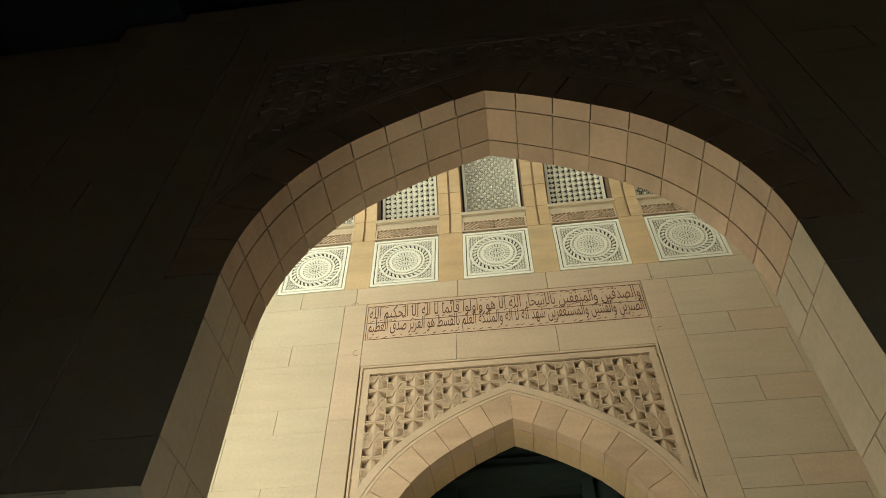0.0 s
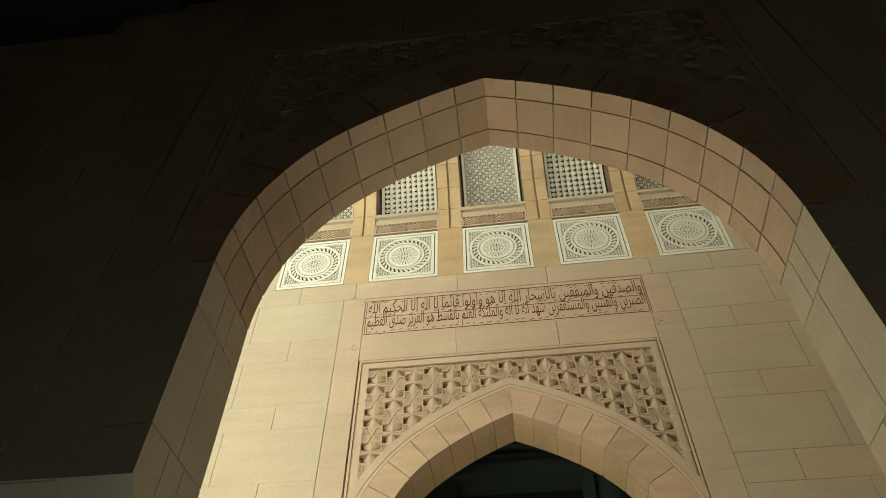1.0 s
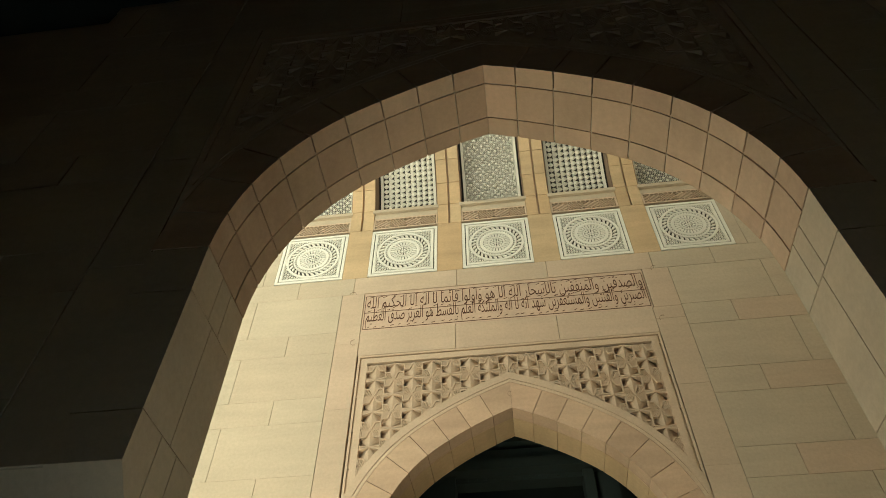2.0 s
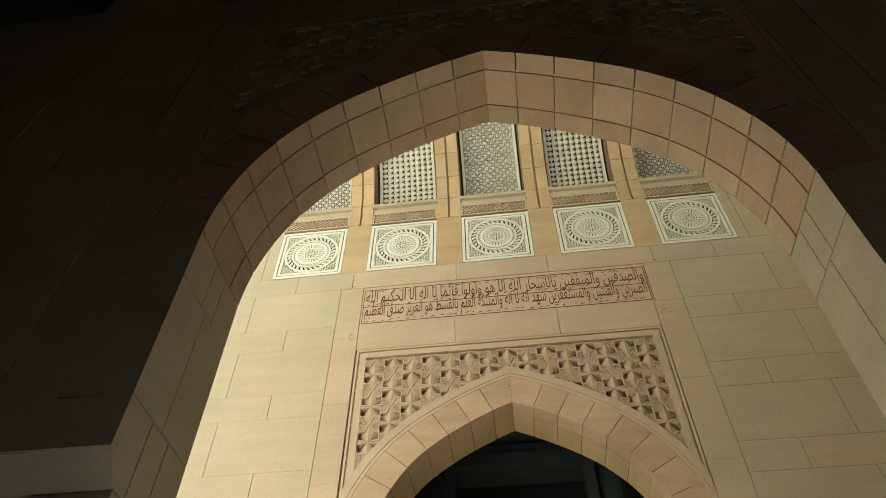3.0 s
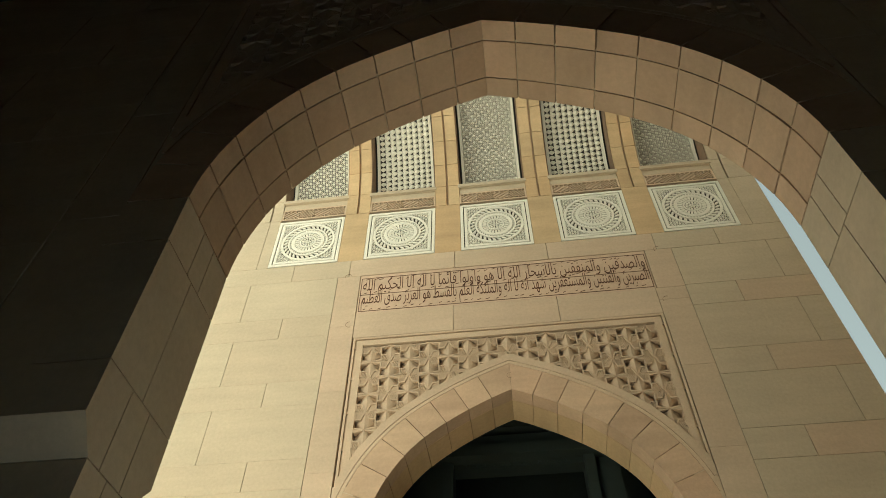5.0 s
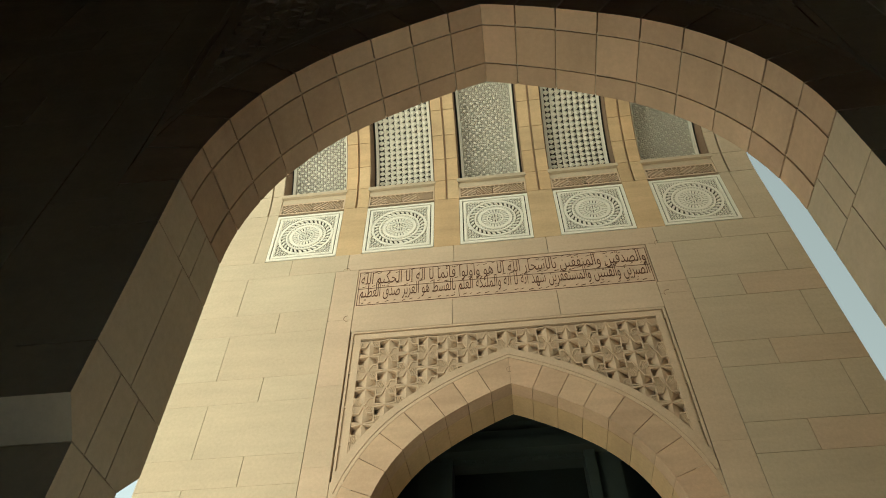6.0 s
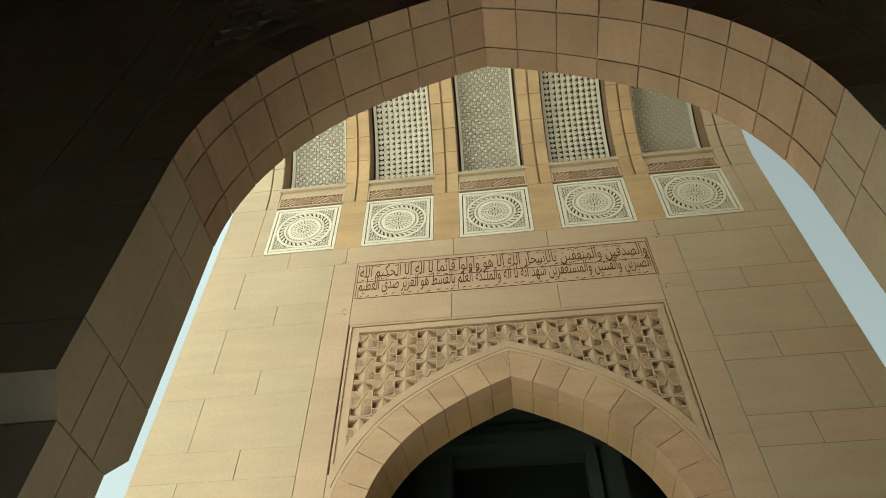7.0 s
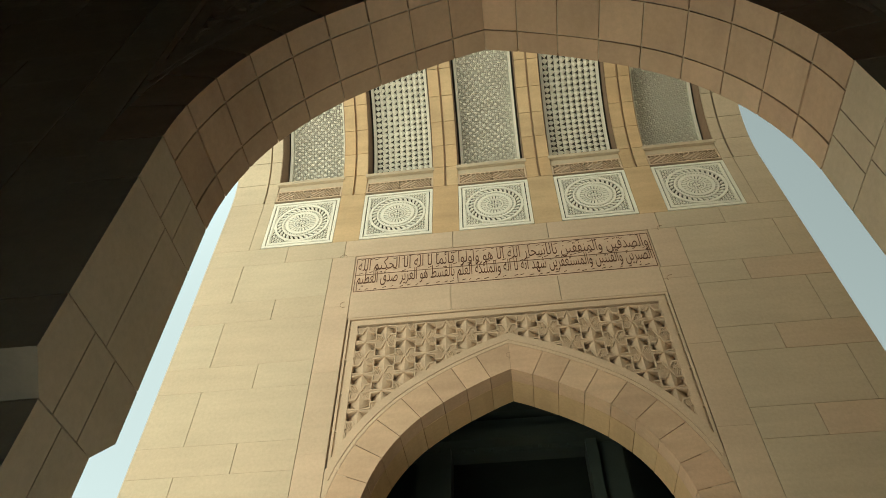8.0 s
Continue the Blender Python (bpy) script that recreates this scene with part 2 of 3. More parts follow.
def strap(bm, pts, w, y0, y1):
    """A flat raised band along an open line, mitred at its bends."""
    pts = [Vector(p) for p in pts]
    dirs = [(q - p).normalized() for p, q in zip(pts, pts[1:])]
    rows = []
    for i, p in enumerate(pts):
        d0, d1 = dirs[max(i - 1, 0)], dirs[min(i, len(dirs) - 1)]
        n0, n1 = Vector((-d0.y, d0.x)), Vector((-d1.y, d1.x))
        m = (n0 + n1).normalized()
        m *= w / 2 / max(m.dot(n0), 0.4)
        rows.append([bm.verts.new((q.x, y, q.y)) for q, y in ((p + m, y0), (p - m, y0), (p - m, y1), (p + m, y1))])
    for a, b in zip(rows, rows[1:]):
        for k in range(4):
            bm.faces.new((a[k], a[(k + 1) % 4], b[(k + 1) % 4], b[k]))
    bm.faces.new(rows[0]), bm.faces.new(rows[-1][::-1])


def bow_cell(bm, x, y, z, dip, sides=(-1, 1), ups=(-1, 1)):
    """Two plates that meet in a cross and reach into the stars beside them, with nested ridges and a raised rim; at the frame only the tip of it."""
    for side in sides:
        for up in ups:
            def run(*pts):
                return [(x + side * px, z + up * pz) for px, pz in pts]
            prism(bm, run((0.168, 0.0), (0.168, 0.036), (0.338, 0.0)), y + dip * 0.016, y + dip * 0.19)
            if len(sides) == 1:
                strap(bm, run((0.176, 0.036), (0.338, 0.004)), 0.022, y + dip * 0.002, y + dip * 0.06)
                continue
            prism(bm, run((0.010, 0.0), (0.074, 0.143), (0.168, 0.146), (0.168, 0.0)), y + dip * 0.022, y + dip * 0.19)
            strap(bm, run((0.004, 0.0), (0.074, 0.143), (0.168, 0.146), (0.168, 0.036), (0.338, 0.004)), 0.022, y + dip * 0.002, y + dip * 0.06)
            strap(bm, run((0.165, 0.135), (0.175, 0.178)), 0.02, y + dip * 0.004, y + dip * 0.06)
            for k in range(4):
                px = 0.042 + 0.027 * k
                strap(bm, run((px, min(0.12, 1.3 * px)), (px + 0.034, 0.002)), 0.009, y + dip * 0.008, y + dip * 0.03)


def inside_arch(x, z, d, lift):
    """Whether a place lies within d of the opening, or in it."""
    x, z = abs(x), z - lift
    if z < SPRING:
        return x < HALF + d
    best = min(((Vector((x, z)) - p).length, (Vector((x, z)) - p).dot(n)) for p, n in SIDE)
    return best[1] < d


def spandrel(parent, y, dip, lift, cx, mat, sunk, grow=0.0):
    """The carved field between the arch and its square frame."""
    right, top = 2.615, 9.0
    for i in range(-8, 9):
        for j in range(-1, 9):
            x, z = i * CELL, top + 0.035 - (j + 1) * ROW
            if abs(x) > right + 0.18 or inside_arch(x, z, 0.45, lift) or z < 6.5:
                continue
            sides = (-1, 1) if abs(x) < right else ((-1,) if x > 0 else (1,))
            ups = (-1, 1) if j >= 0 else (-1,)
            if (i + j) % 2 == 0:
                bm = bmesh.new()
                bow_cell(bm, cx + x, y, z, dip, sides, ups)
                put("carved_bow", bm, mat, parent)
            elif abs(x) < right:
                bm = bmesh.new()
                star_cell(bm, cx + x, y, z, dip, ups)
                put("carved_star", bm, mat, parent)
    # ground of the carving
    bm = bmesh.new()
    hole = [p for p in arch_line(0.45, lift) if p[1] > 6.3]
    for side in (-1, 1):
        for (xa, za), (xb, zb) in zip(hole, hole[1:]):
            prism(bm, [(cx + side * xa, za), (cx + side * xb, zb), (cx + side * xb, top + 0.15), (cx + side * xa, top + 0.15)], y + dip * 0.185, y + dip * 0.197)
        xa, xb = sorted((cx + side * hole[-1][0], cx + side * (right + 0.15)))
        slab(bm, xa, xb, y + dip * 0.185, y + dip * 0.197, 6.2, top + 0.15)
    put("carving_ground", bm, sunk, parent)
    # frame mouldings, stepped
    for half, height, w, y0 in ((2.805 + grow, 9.265 + grow * 0.6, 0.04 + grow, -0.008 if not grow else 0.001), (2.763, 9.223, 0.03, 0.03), (2.731, 9.191, 0.116, -0.006)):
        foot = 6.25
        bm = bmesh.new()
        prism(bm, [(cx - half, foot), (cx - half, height), (cx + half, height), (cx + half, foot), (cx + half - w, foot),
                   (cx + half - w, height - w), (cx - half + w, height - w), (cx - half + w, foot)], y + dip * y0, y + dip * 0.198)
        put("frame_moulding", bm, mat, parent)
    # mouldings that follow the arch
    for d0, d1, y0 in ((0.505, 0.56, -0.007), (0.565, 0.70, -0.016)):
        for side in (-1, 1):
            bm = bmesh.new()
            rim = []
            for k in range(41):
                p, n = along(LENGTHS[-1] * 0.93 * k / 40)
                a, b = p + n * d0, p + n * d1
                if k == 0:
                    a, b = Vector((0.0, APEX + d0 / n.y)), Vector((0.0, APEX + d1 / n.y))
                if a.x > 2.78:
                    break
                b.x = min(b.x, 2.80)
                if a.x >= -0.001 and (k == 0 or a.x > rim[-1][0].x + 0.005 or k > 10) and (k == 0 or b.x > 0.02):
                    rim.append((a, b))
            for (a, b), (c, d) in zip(rim, rim[1:]):
                prism(bm, [(cx + side * q.x, q.y + lift) for q in (a, b, d, c)], y + dip * y0, y + dip * 0.198)
            put("arch_moulding", bm, mat, parent)


def blocks(parent, rects, y0, y1, mat, name="stone_block", bed=0.0006):
    for x0, x1, z0, z1 in rects:
        bm = bmesh.new()
        jog = random.uniform(-0.0015, 0.0015)
        if y1 > y0:
            stone(bm, x0 + GAP, x1 - GAP, y0 + jog, y1, z0 + bed, z1 - bed)
        put(name, bm, mat, parent)


spandrel(wall, NEAR_FRONT, 0.4, 0.0, 0.0, CARVED, CARVED, 0.03)


def courses(z_top, z_bottom):
    """Tall and low courses in turn, from the top down."""
    z, tall, out = z_top, True, []
    while z > z_bottom + 0.05:
        h = 1.03 if tall else 0.52
        out.append((max(z - h, z_bottom), z, tall))
        z, tall = z - h, not tall
    return out


COURSES = courses(10.96, GROUND)

rects = []
for side in (-1, 1):
    def span(a, b, z0, z1):
        return (min(side * a, side * b), max(side * a, side * b), z0, z1)
    for z0, z1, tall in COURSES:
        if z1 < 3.3:
            continue
        z0 = max(z0, 3.21)
        rects.append(span(3.33, 4.9 if tall else 4.2, z0, z1))
        rects.append(span(4.9 if tall else 4.2, HALL + 0.9, z0, z1))
    for z0, z1 in ((8.09, 9.6), (6.55, 8.09), (5.0, 6.55), (3.21, 5.0)):
        rects.append(span(2.84, 3.33, z0, z1))
    rects.append(span(0.98, 3.33, 9.6, 10.96))
    rects.append(span(0.98, 2.84, 9.29, 9.6))
    for k in range(3):
        rects.append(span(0.0 if k == 0 else 1.8 * k, 1.8 * (k + 1), 10.96, 11.4))
rects += [(-0.98, 0.98, 9.29, 9.6), (-0.98, 0.98, 9.6, 10.96)]
rects += [(-2.84, -2.5, 3.6, 6.3), (2.5, 2.84, 3.6, 6.3)]
blocks(wall, rects, NEAR_FRONT + 0.004, NEAR_FRONT + 0.199, STONE)
SIDE_X, REAR = 8.0, -7.0
for name, x0, x1, y0, y1, z0, z1 in (("wall_west", -SIDE_X - 0.5, -SIDE_X, REAR, NEAR_FRONT + 0.26, GROUND, 13.0),
                                     ("wall_east", SIDE_X, SIDE_X + 0.5, REAR, NEAR_FRONT + 0.26, GROUND, 13.0),
                                     ("wall_back", -SIDE_X - 0.5, SIDE_X + 0.5, REAR - 0.5, REAR, GROUND, 13.0)):
    bm = bmesh.new()
    slab(bm, x0, x1, y0, y1, z0, z1)
    tagged(part(name, bm, STONE), "dim plain sandstone wall of the entrance hall", "wall", kind="structure")
# dark grey base colour stands in for the ceiling's dimness
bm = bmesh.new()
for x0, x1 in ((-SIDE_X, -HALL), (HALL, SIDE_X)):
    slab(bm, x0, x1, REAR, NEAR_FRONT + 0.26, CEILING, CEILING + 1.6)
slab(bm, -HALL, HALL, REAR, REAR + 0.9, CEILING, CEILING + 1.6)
tagged(part("ceiling", bm, DIM_GREY), "ceiling round the coffer, its dimness put into a dark grey colour", "ceiling", kind="structure")
# near-black colour carries the coffer's deep shade
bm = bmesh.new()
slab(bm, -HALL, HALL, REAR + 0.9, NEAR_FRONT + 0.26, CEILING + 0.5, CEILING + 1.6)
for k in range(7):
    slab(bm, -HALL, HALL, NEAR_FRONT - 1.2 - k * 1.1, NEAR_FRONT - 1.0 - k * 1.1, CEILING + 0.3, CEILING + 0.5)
tagged(part("coffer_ceiling", bm, COFFER_SHADE), "wooden coffer with beams, deep shade put into its near-black colour", "ceiling", kind="structure")
# out of view; added to cut the sky light on the portal's right
bm = bmesh.new()
slab(bm, 7.1, 7.6, NEAR_BACK, 10.3, GROUND, 17.0)
slab(bm, 7.1, 7.6, 10.3, 17.9, GROUND, 8.6)
tagged(part("wall_court_east", bm, STONE), "unseen wall added to keep sky light off the portal's right side", "wall", kind="structure")
# added below the sightline to hold low sky off the right jamb
bm = bmesh.new()
slab(bm, -12.5, -12.0, NEAR_BACK, 17.9, GROUND, 8.0)
tagged(part("wall_court_west", bm, STONE), "unseen wall added to hold low sky off the near arch's right jamb", "wall", kind="structure")

# no roof known here; slab added to darken the court's right end
bm = bmesh.new()
slab(bm, 2.2, 7.6, NEAR_BACK - 0.3, FACE - 2.7, 17.002, 17.4)
tagged(part("ceiling_court", bm, STONE), "unseen roof slab added to keep overhead sky off the court's right end", "ceiling", kind="structure")

# ---- the portal beyond ----
portal = base("wall_north", CX, FACE, GROUND)
tagged(portal, "tall sandstone portal wall with carved panels and a coved head", "wall", kind="structure")
bm = bmesh.new()
arched_wall(bm, WEST + 0.05, EAST - 0.05, GROUND, COVE_Z, FACE + 0.20, FACE + 0.84, 0.03, LIFT, CX)
# carried back to 18 m, out of view, to shade the court's right side
slab(bm, WEST + 0.05, EAST - 0.05, FACE + 0.75, 18.0, COVE_Z + 0.01, 16.6)
slab(bm, WEST + 0.02, WEST + 0.6, FACE + 0.13, 18.0, GROUND, COVE_Z)
slab(bm, EAST - 0.6, EAST - 0.02, FACE + 0.13, 18.0, GROUND, COVE_Z)
put("wall_core", bm, MORTAR, portal)
bm = bmesh.new()
slab(bm, WEST - 0.02, EAST + 0.02, FACE - 3.1, 18.2, 16.85, 17.8)
put("parapet", bm, STONE, portal)

for side in (-1, 1):
    for s0, s1 in zip(JOINTS, JOINTS[1:]):
        # rear ring golden: the warm bounce under the arch put into its stone
        for y0, y1, proud, stuff in ((FACE - 0.004, FACE + 0.30, 0.0, ROSY), (FACE + 0.301, FACE + 0.862, 0.004, GOLDEN)):
            bm = bmesh.new()
            wedge(bm, s0, s1, 0.5, y0, y1, LIFT, side, CX, proud + random.uniform(0, 0.004), 0.005)
            put("arch_stone", bm, stuff, portal)
    zt = along(JOINTS[-1])[0].y + LIFT - GAP
    z, k = zt, 0
    while z > GROUND + 0.1:
        z0 = max(z - (0.46 if k % 2 == 0 else 1.05), GROUND)
        bm = bmesh.new()
        x0, x1 = sorted((CX + side * HALF, CX + side * (HALF + 0.5)))
        stone(bm, x0, x1, FACE - 0.004, FACE + 0.862, z0 + GAP, z)
        put("jamb_stone", bm, ROSY, portal)
        z, k = z0 - GAP, k + 1

spandrel(portal, FACE, 1.0, LIFT, CX, CARVED, CARVED)

rects = []
for z0, z1, tall in COURSES:
    if tall:
        rects += [(WEST, -5.18, z0, z1), (-5.18, -3.345, z0, z1), (3.335, 5.13, z0, z1), (5.13, EAST, z0, z1)]
    else:
        rects += [(WEST, -4.315, z0, z1), (-4.315, -3.345, z0, z1), (3.335, 4.24, z0, z1), (4.24, EAST, z0, z1)]
for x0, x1 in ((-3.345, -2.87), (2.785, 3.335)):
    for z0, z1 in ((8.09, 9.6), (6.55, 8.09), (5.0, 6.55), (3.45, 5.0), (1.9, 3.45), (GROUND, 1.9)):
        rects.append((x0, x1, z0, z1))
edges = [WEST, -4.33, -3.12, -0.94, 0.94, 3.06, 4.28, EAST]
rects += [(a, b, 10.96, 11.45) for a, b in zip(edges, edges[1:])]
# round the inscription
rects += [(-3.345, -2.87, 9.6, 10.96), (2.82, 3.335, 9.905, 10.96), (2.785, 3.335, 9.6, 9.905)]
edges = [-2.868, -0.985, 0.965, 2.785]
rects += [(a, b, 9.28, 9.905) for a, b in zip(edges, edges[1:])]
PANELS = [CX - 0.01 + 2.067 * k for k in range(-2, 3)]
piers = [(WEST, -5.18), (-5.18, PANELS[0] - 0.755)] + [(a + 0.755, b - 0.755) for a, b in zip(PANELS, PANELS[1:])] + [(PANELS[-1] + 0.755, 5.07), (5.07, EAST)]
rects += [(a, b, 11.45, COVE_Z) for a, b in piers]
rects += [(-2.87, -2.52, 4.9, 6.3), (2.45, 2.785, 4.9, 6.3)]
# pinker stone at the centre puts the light's colour shift into the material
for rect in rects:
    middle = (rect[0] + rect[1]) / 2
    blocks(portal, [rect], FACE, FACE + 0.199, GOLDEN if rect[3] == COVE_Z and abs(middle) < 4 else WARM if -3.3 < middle < 3.4 or rect[:2] == (4.24, EAST) else STONE, bed=0.003 if middle > 3.3 else 0.0006)
# ends of the wall
for x0, x1 in ((WEST, WEST + 0.02), (EAST - 0.02, EAST)):
    for z0, z1, tall in COURSES + [(10.96, 13.05, True)]:
        for y0, y1 in ((FACE + 0.125, 12.4), (12.41, 15.0), (15.01, 18.0)):
            bm = bmesh.new()
            slab(bm, x0, x1, y0, y1, z0 + GAP, z1 - GAP)
            put("end_stone", bm, STONE, portal)

# coved ribs with a groove down the middle
STEP = 0.19
for a, b in piers:
    narrow = b - a < 0.7 and a > -5.0 and b < 5.0
    strips = [(a + 0.004, (a + b) / 2 - 0.024), ((a + b) / 2 + 0.024, b - 0.004)] if narrow else [(a + 0.035 if a in (5.07,) else a + 0.004, b - 0.035 if b in (-5.18,) else b - 0.004)]
    for x0, x1 in strips:
        t0, k = 0.0, 0
        while t0 < COVE_END:
            t1 = t0 + STEP
            bm = bmesh.new()
            curved(bm, x0, x1, t0 + 0.0018, t1 - 0.0018, 0.0, 0.42, 4)
            put("rib_stone", bm, GOLDEN if narrow else STONE, portal)
            t0, k = t1, k + 1
    bm = bmesh.new()
    curved(bm, a + 0.01, b - 0.01, 0.003, COVE_END, 0.09, 0.44, 24)
    put("rib_core", bm, ROSY, portal)

# cut arcs at the key joint and at the shoulders of the panel
for x, z, r, a0, a1 in ((CX, 8.15, 0.05, 70, 290), (-2.97, 9.63, 0.065, 80, 290), (2.93, 9.60, 0.075, 70, 215), (-3.12, 10.96, 0.065, -10, 190), (3.08, 10.96, 0.075, 70, 215)):
    bm = bmesh.new()
    turns = [radians(a0 + (a1 - a0) * k / 14) for k in range(15)]
    for u, v in zip(turns, turns[1:]):
        prism(bm, [(x + q * math.cos(w), z + q * math.sin(w)) for q, w in ((r, u), (r, v), (r + 0.005, v), (r + 0.005, u))], FACE - 0.0058, FACE + 0.01)
    put("cut_arc", bm, BROWN, portal)

# ---- inscription ----
ABJAD = {"\u0627": (0xFE8D, 2), "\u0628": (0xFE8F, 4), "\u0629": (0xFE93, 2), "\u062a": (0xFE95, 4), "\u062c": (0xFE9D, 4), "\u062d": (0xFEA1, 4),
         "\u062f": (0xFEA9, 2), "\u0631": (0xFEAD, 2), "\u0632": (0xFEAF, 2), "\u0633": (0xFEB1, 4), "\u0634": (0xFEB5, 4), "\u0635": (0xFEB9, 4),
         "\u0637": (0xFEC1, 4), "\u0638": (0xFEC5, 4), "\u0639": (0xFEC9, 4), "\u063a": (0xFECD, 4), "\u0641": (0xFED1, 4), "\u0642": (0xFED5, 4), "\u0643": (0xFED9, 4),
         "\u0644": (0xFEDD, 4), "\u0645": (0xFEE1, 4), "\u0646": (0xFEE5, 4), "\u0647": (0xFEE9, 4), "\u0648": (0xFEED, 2), "\u0649": (0xFEEF, 2),
         "\u064a": (0xFEF1, 4), "\u0626": (0xFE89, 4)}


def shaped(text):
    """Arabic letters in their joined forms, in the order in which they are seen from left to right."""
    words = []
    for word in text.split(" "):
        glyphs = []
        for i, c in enumerate(word):
            code, forms = ABJAD[c]
            before = i > 0 and ABJAD[word[i - 1]][1] == 4
            after = i + 1 < len(word) and forms == 4
            glyphs.append(chr(code + (3 if before and after else 2 if after else 1 if before else 0)))
        words.append("".join(glyphs[::-1]))
    return " ".join(words[::-1])


UPPER = "\u0648\u0627\u0644\u0635\u062f\u0642\u064a\u0646 \u0648\u0627\u0644\u0645\u0646\u0641\u0642\u064a\u0646 \u0628\u0627\u0644\u0627\u0633\u062d\u0627\u0631 \u0627\u0644\u0644\u0647 \u0627\u0644\u0627 \u0647\u0648 \u0648\u0627\u0648\u0644\u0648\u0627 \u0642\u0627\u0626\u0645\u0627 \u0644\u0627 \u0627\u0644\u0647 \u0627\u0644\u0627 \u0627\u0644\u062d\u0643\u064a\u0645 \u0627\u0644\u0644\u0647"
LOWER = "\u0627\u0644\u0635\u0628\u0631\u064a\u0646 \u0648\u0627\u0644\u0642\u0646\u062a\u064a\u0646 \u0648\u0627\u0644\u0645\u0633\u062a\u063a\u0641\u0631\u064a\u0646 \u0634\u0647\u062f \u0627\u0646\u0647 \u0644\u0627 \u0627\u0644\u0647 \u0648\u0627\u0644\u0645\u0644\u0626\u0643\u0629 \u0627\u0644\u0639\u0644\u0645 \u0628\u0627\u0644\u0642\u0633\u0637 \u0647\u0648 \u0627\u0644\u0639\u0632\u064a\u0632 \u0635\u062f\u0642 \u0627\u0644\u0639\u0638\u064a\u0645"


def lettering(text, x0, x1, z0, z1, y):
    """Letters as a mesh that fills the given field."""
    cu = bpy.data.curves.new("letters", "FONT")
    cu.body = shaped(text)
    cu.extrude = 0.004
    cu.offset = -0.008
    cu.resolution_u = 3
    tmp = new("letters", cu)
    me = bpy.data.meshes.new_from_object(tmp.evaluated_get(bpy.context.evaluated_depsgraph_get()))
    bpy.data.objects.remove(tmp)
    co = np.zeros(len(me.vertices) * 3)
    me.vertices.foreach_get("co", co)
    co = co.reshape(-1, 3)
    lo, hi = co.min(0), co.max(0)
    out = np.empty_like(co)
    out[:, 0] = x0 + (co[:, 0] - lo[0]) / (hi[0] - lo[0]) * (x1 - x0)
    out[:, 2] = z0 + (co[:, 1] - lo[1]) / (hi[1] - lo[1]) * (z1 - z0)
    out[:, 1] = y - 0.003 - (co[:, 2] - lo[2]) / max(hi[2] - lo[2], 1e-6) * 0.004
    me.vertices.foreach_set("co", out.ravel())
    me.materials.append(CUT)
    me.update()
    return me


panel = base("inscription_panel", CX, FACE, 9.905)
tagged(panel, "rosy stone slab with two lines of reddish cut Arabic lettering", "inscription")
bm = bmesh.new()
stone(bm, -2.865, 2.81, FACE + 0.012, FACE + 0.198, 9.91, 10.955)
put("slab", bm, INSCRIBED, panel)
for z0, z1, name in ((9.95, 9.962, "lower_line"), (10.86, 10.872, "upper_line"), (10.395, 10.405, "middle_line")):
    bm = bmesh.new()
    slab(bm, -2.835, 2.785, FACE + 0.007, FACE + 0.013, z0, z1)
    put("border_line", bm, CUT, panel, "thin dark cut line")
for x in (-2.835, 2.773):
    bm = bmesh.new()
    slab(bm, x, x + 0.012, FACE + 0.007, FACE + 0.013, 9.962, 10.86)
    put("border_line", bm, CUT, panel, "thin dark cut line")
for text, z0, z1 in ((UPPER, 10.335, 10.855), (LOWER, 9.975, 10.495)):
    ob = new("lettering", lettering(text, -2.79, 2.74, z0, z1, FACE + 0.011))
    ob.parent = panel
    ob.matrix_parent_inverse = panel.matrix_world.inverted()
    ob["label"] = "reddish brown cut Arabic lettering"


# vowel marks as small slanted bars
marks = random.Random(5)
for z0, z1 in ((10.78, 10.85), (10.42, 10.50), (9.99, 10.03)):
    for k in range(34):
        bm = bmesh.new()
        x = -2.72 + k * 0.162 + marks.uniform(-0.04, 0.04)
        z = marks.uniform(z0, z1)
        w, t = marks.uniform(0.02, 0.045), 0.008
        prism(bm, [(x - w, z - 0.012), (x + w, z + 0.012), (x + w, z + 0.012 + t), (x - w, z - 0.012 + t)], FACE + 0.005, FACE + 0.013)
        put("vowel_mark", bm, CUT, panel)


# ---- carved medallion panels ----
def annulus(bm, r0, r1, y0, y1, n=64):
    rings = []
    for r, y in ((r0, y1), (r0, y0), (r1, y0), (r1, y1)):
        rings.append([bm.verts.new((r * math.cos(2 * math.pi * k / n), y, r * math.sin(2 * math.pi * k / n))) for k in range(n)])
    for a, b in zip(rings, rings[1:]):
        for k in range(n):
            bm.faces.new((a[k], a[(k + 1) % n], b[(k + 1) % n], b[k]))


def leaf(bm, r, a, length, width, turn, y0, y1):
    """A small lozenge leaf on a ring."""
    c = Vector((r * math.cos(a), r * math.sin(a)))
    d = Vector((math.cos(a + turn), math.sin(a + turn)))
    n = Vector((-d.y, d.x))
    pts = [c - d * length / 2, c - d * length * 0.2 + n * width * 0.42, c + d * length * 0.25 + n * width * 0.5, c + d * length / 2, c + d * length * 0.25 - n * width * 0.5, c - d * length * 0.2 - n * width * 0.42]
    prism(bm, [tuple(p) for p in pts], y0, y1)


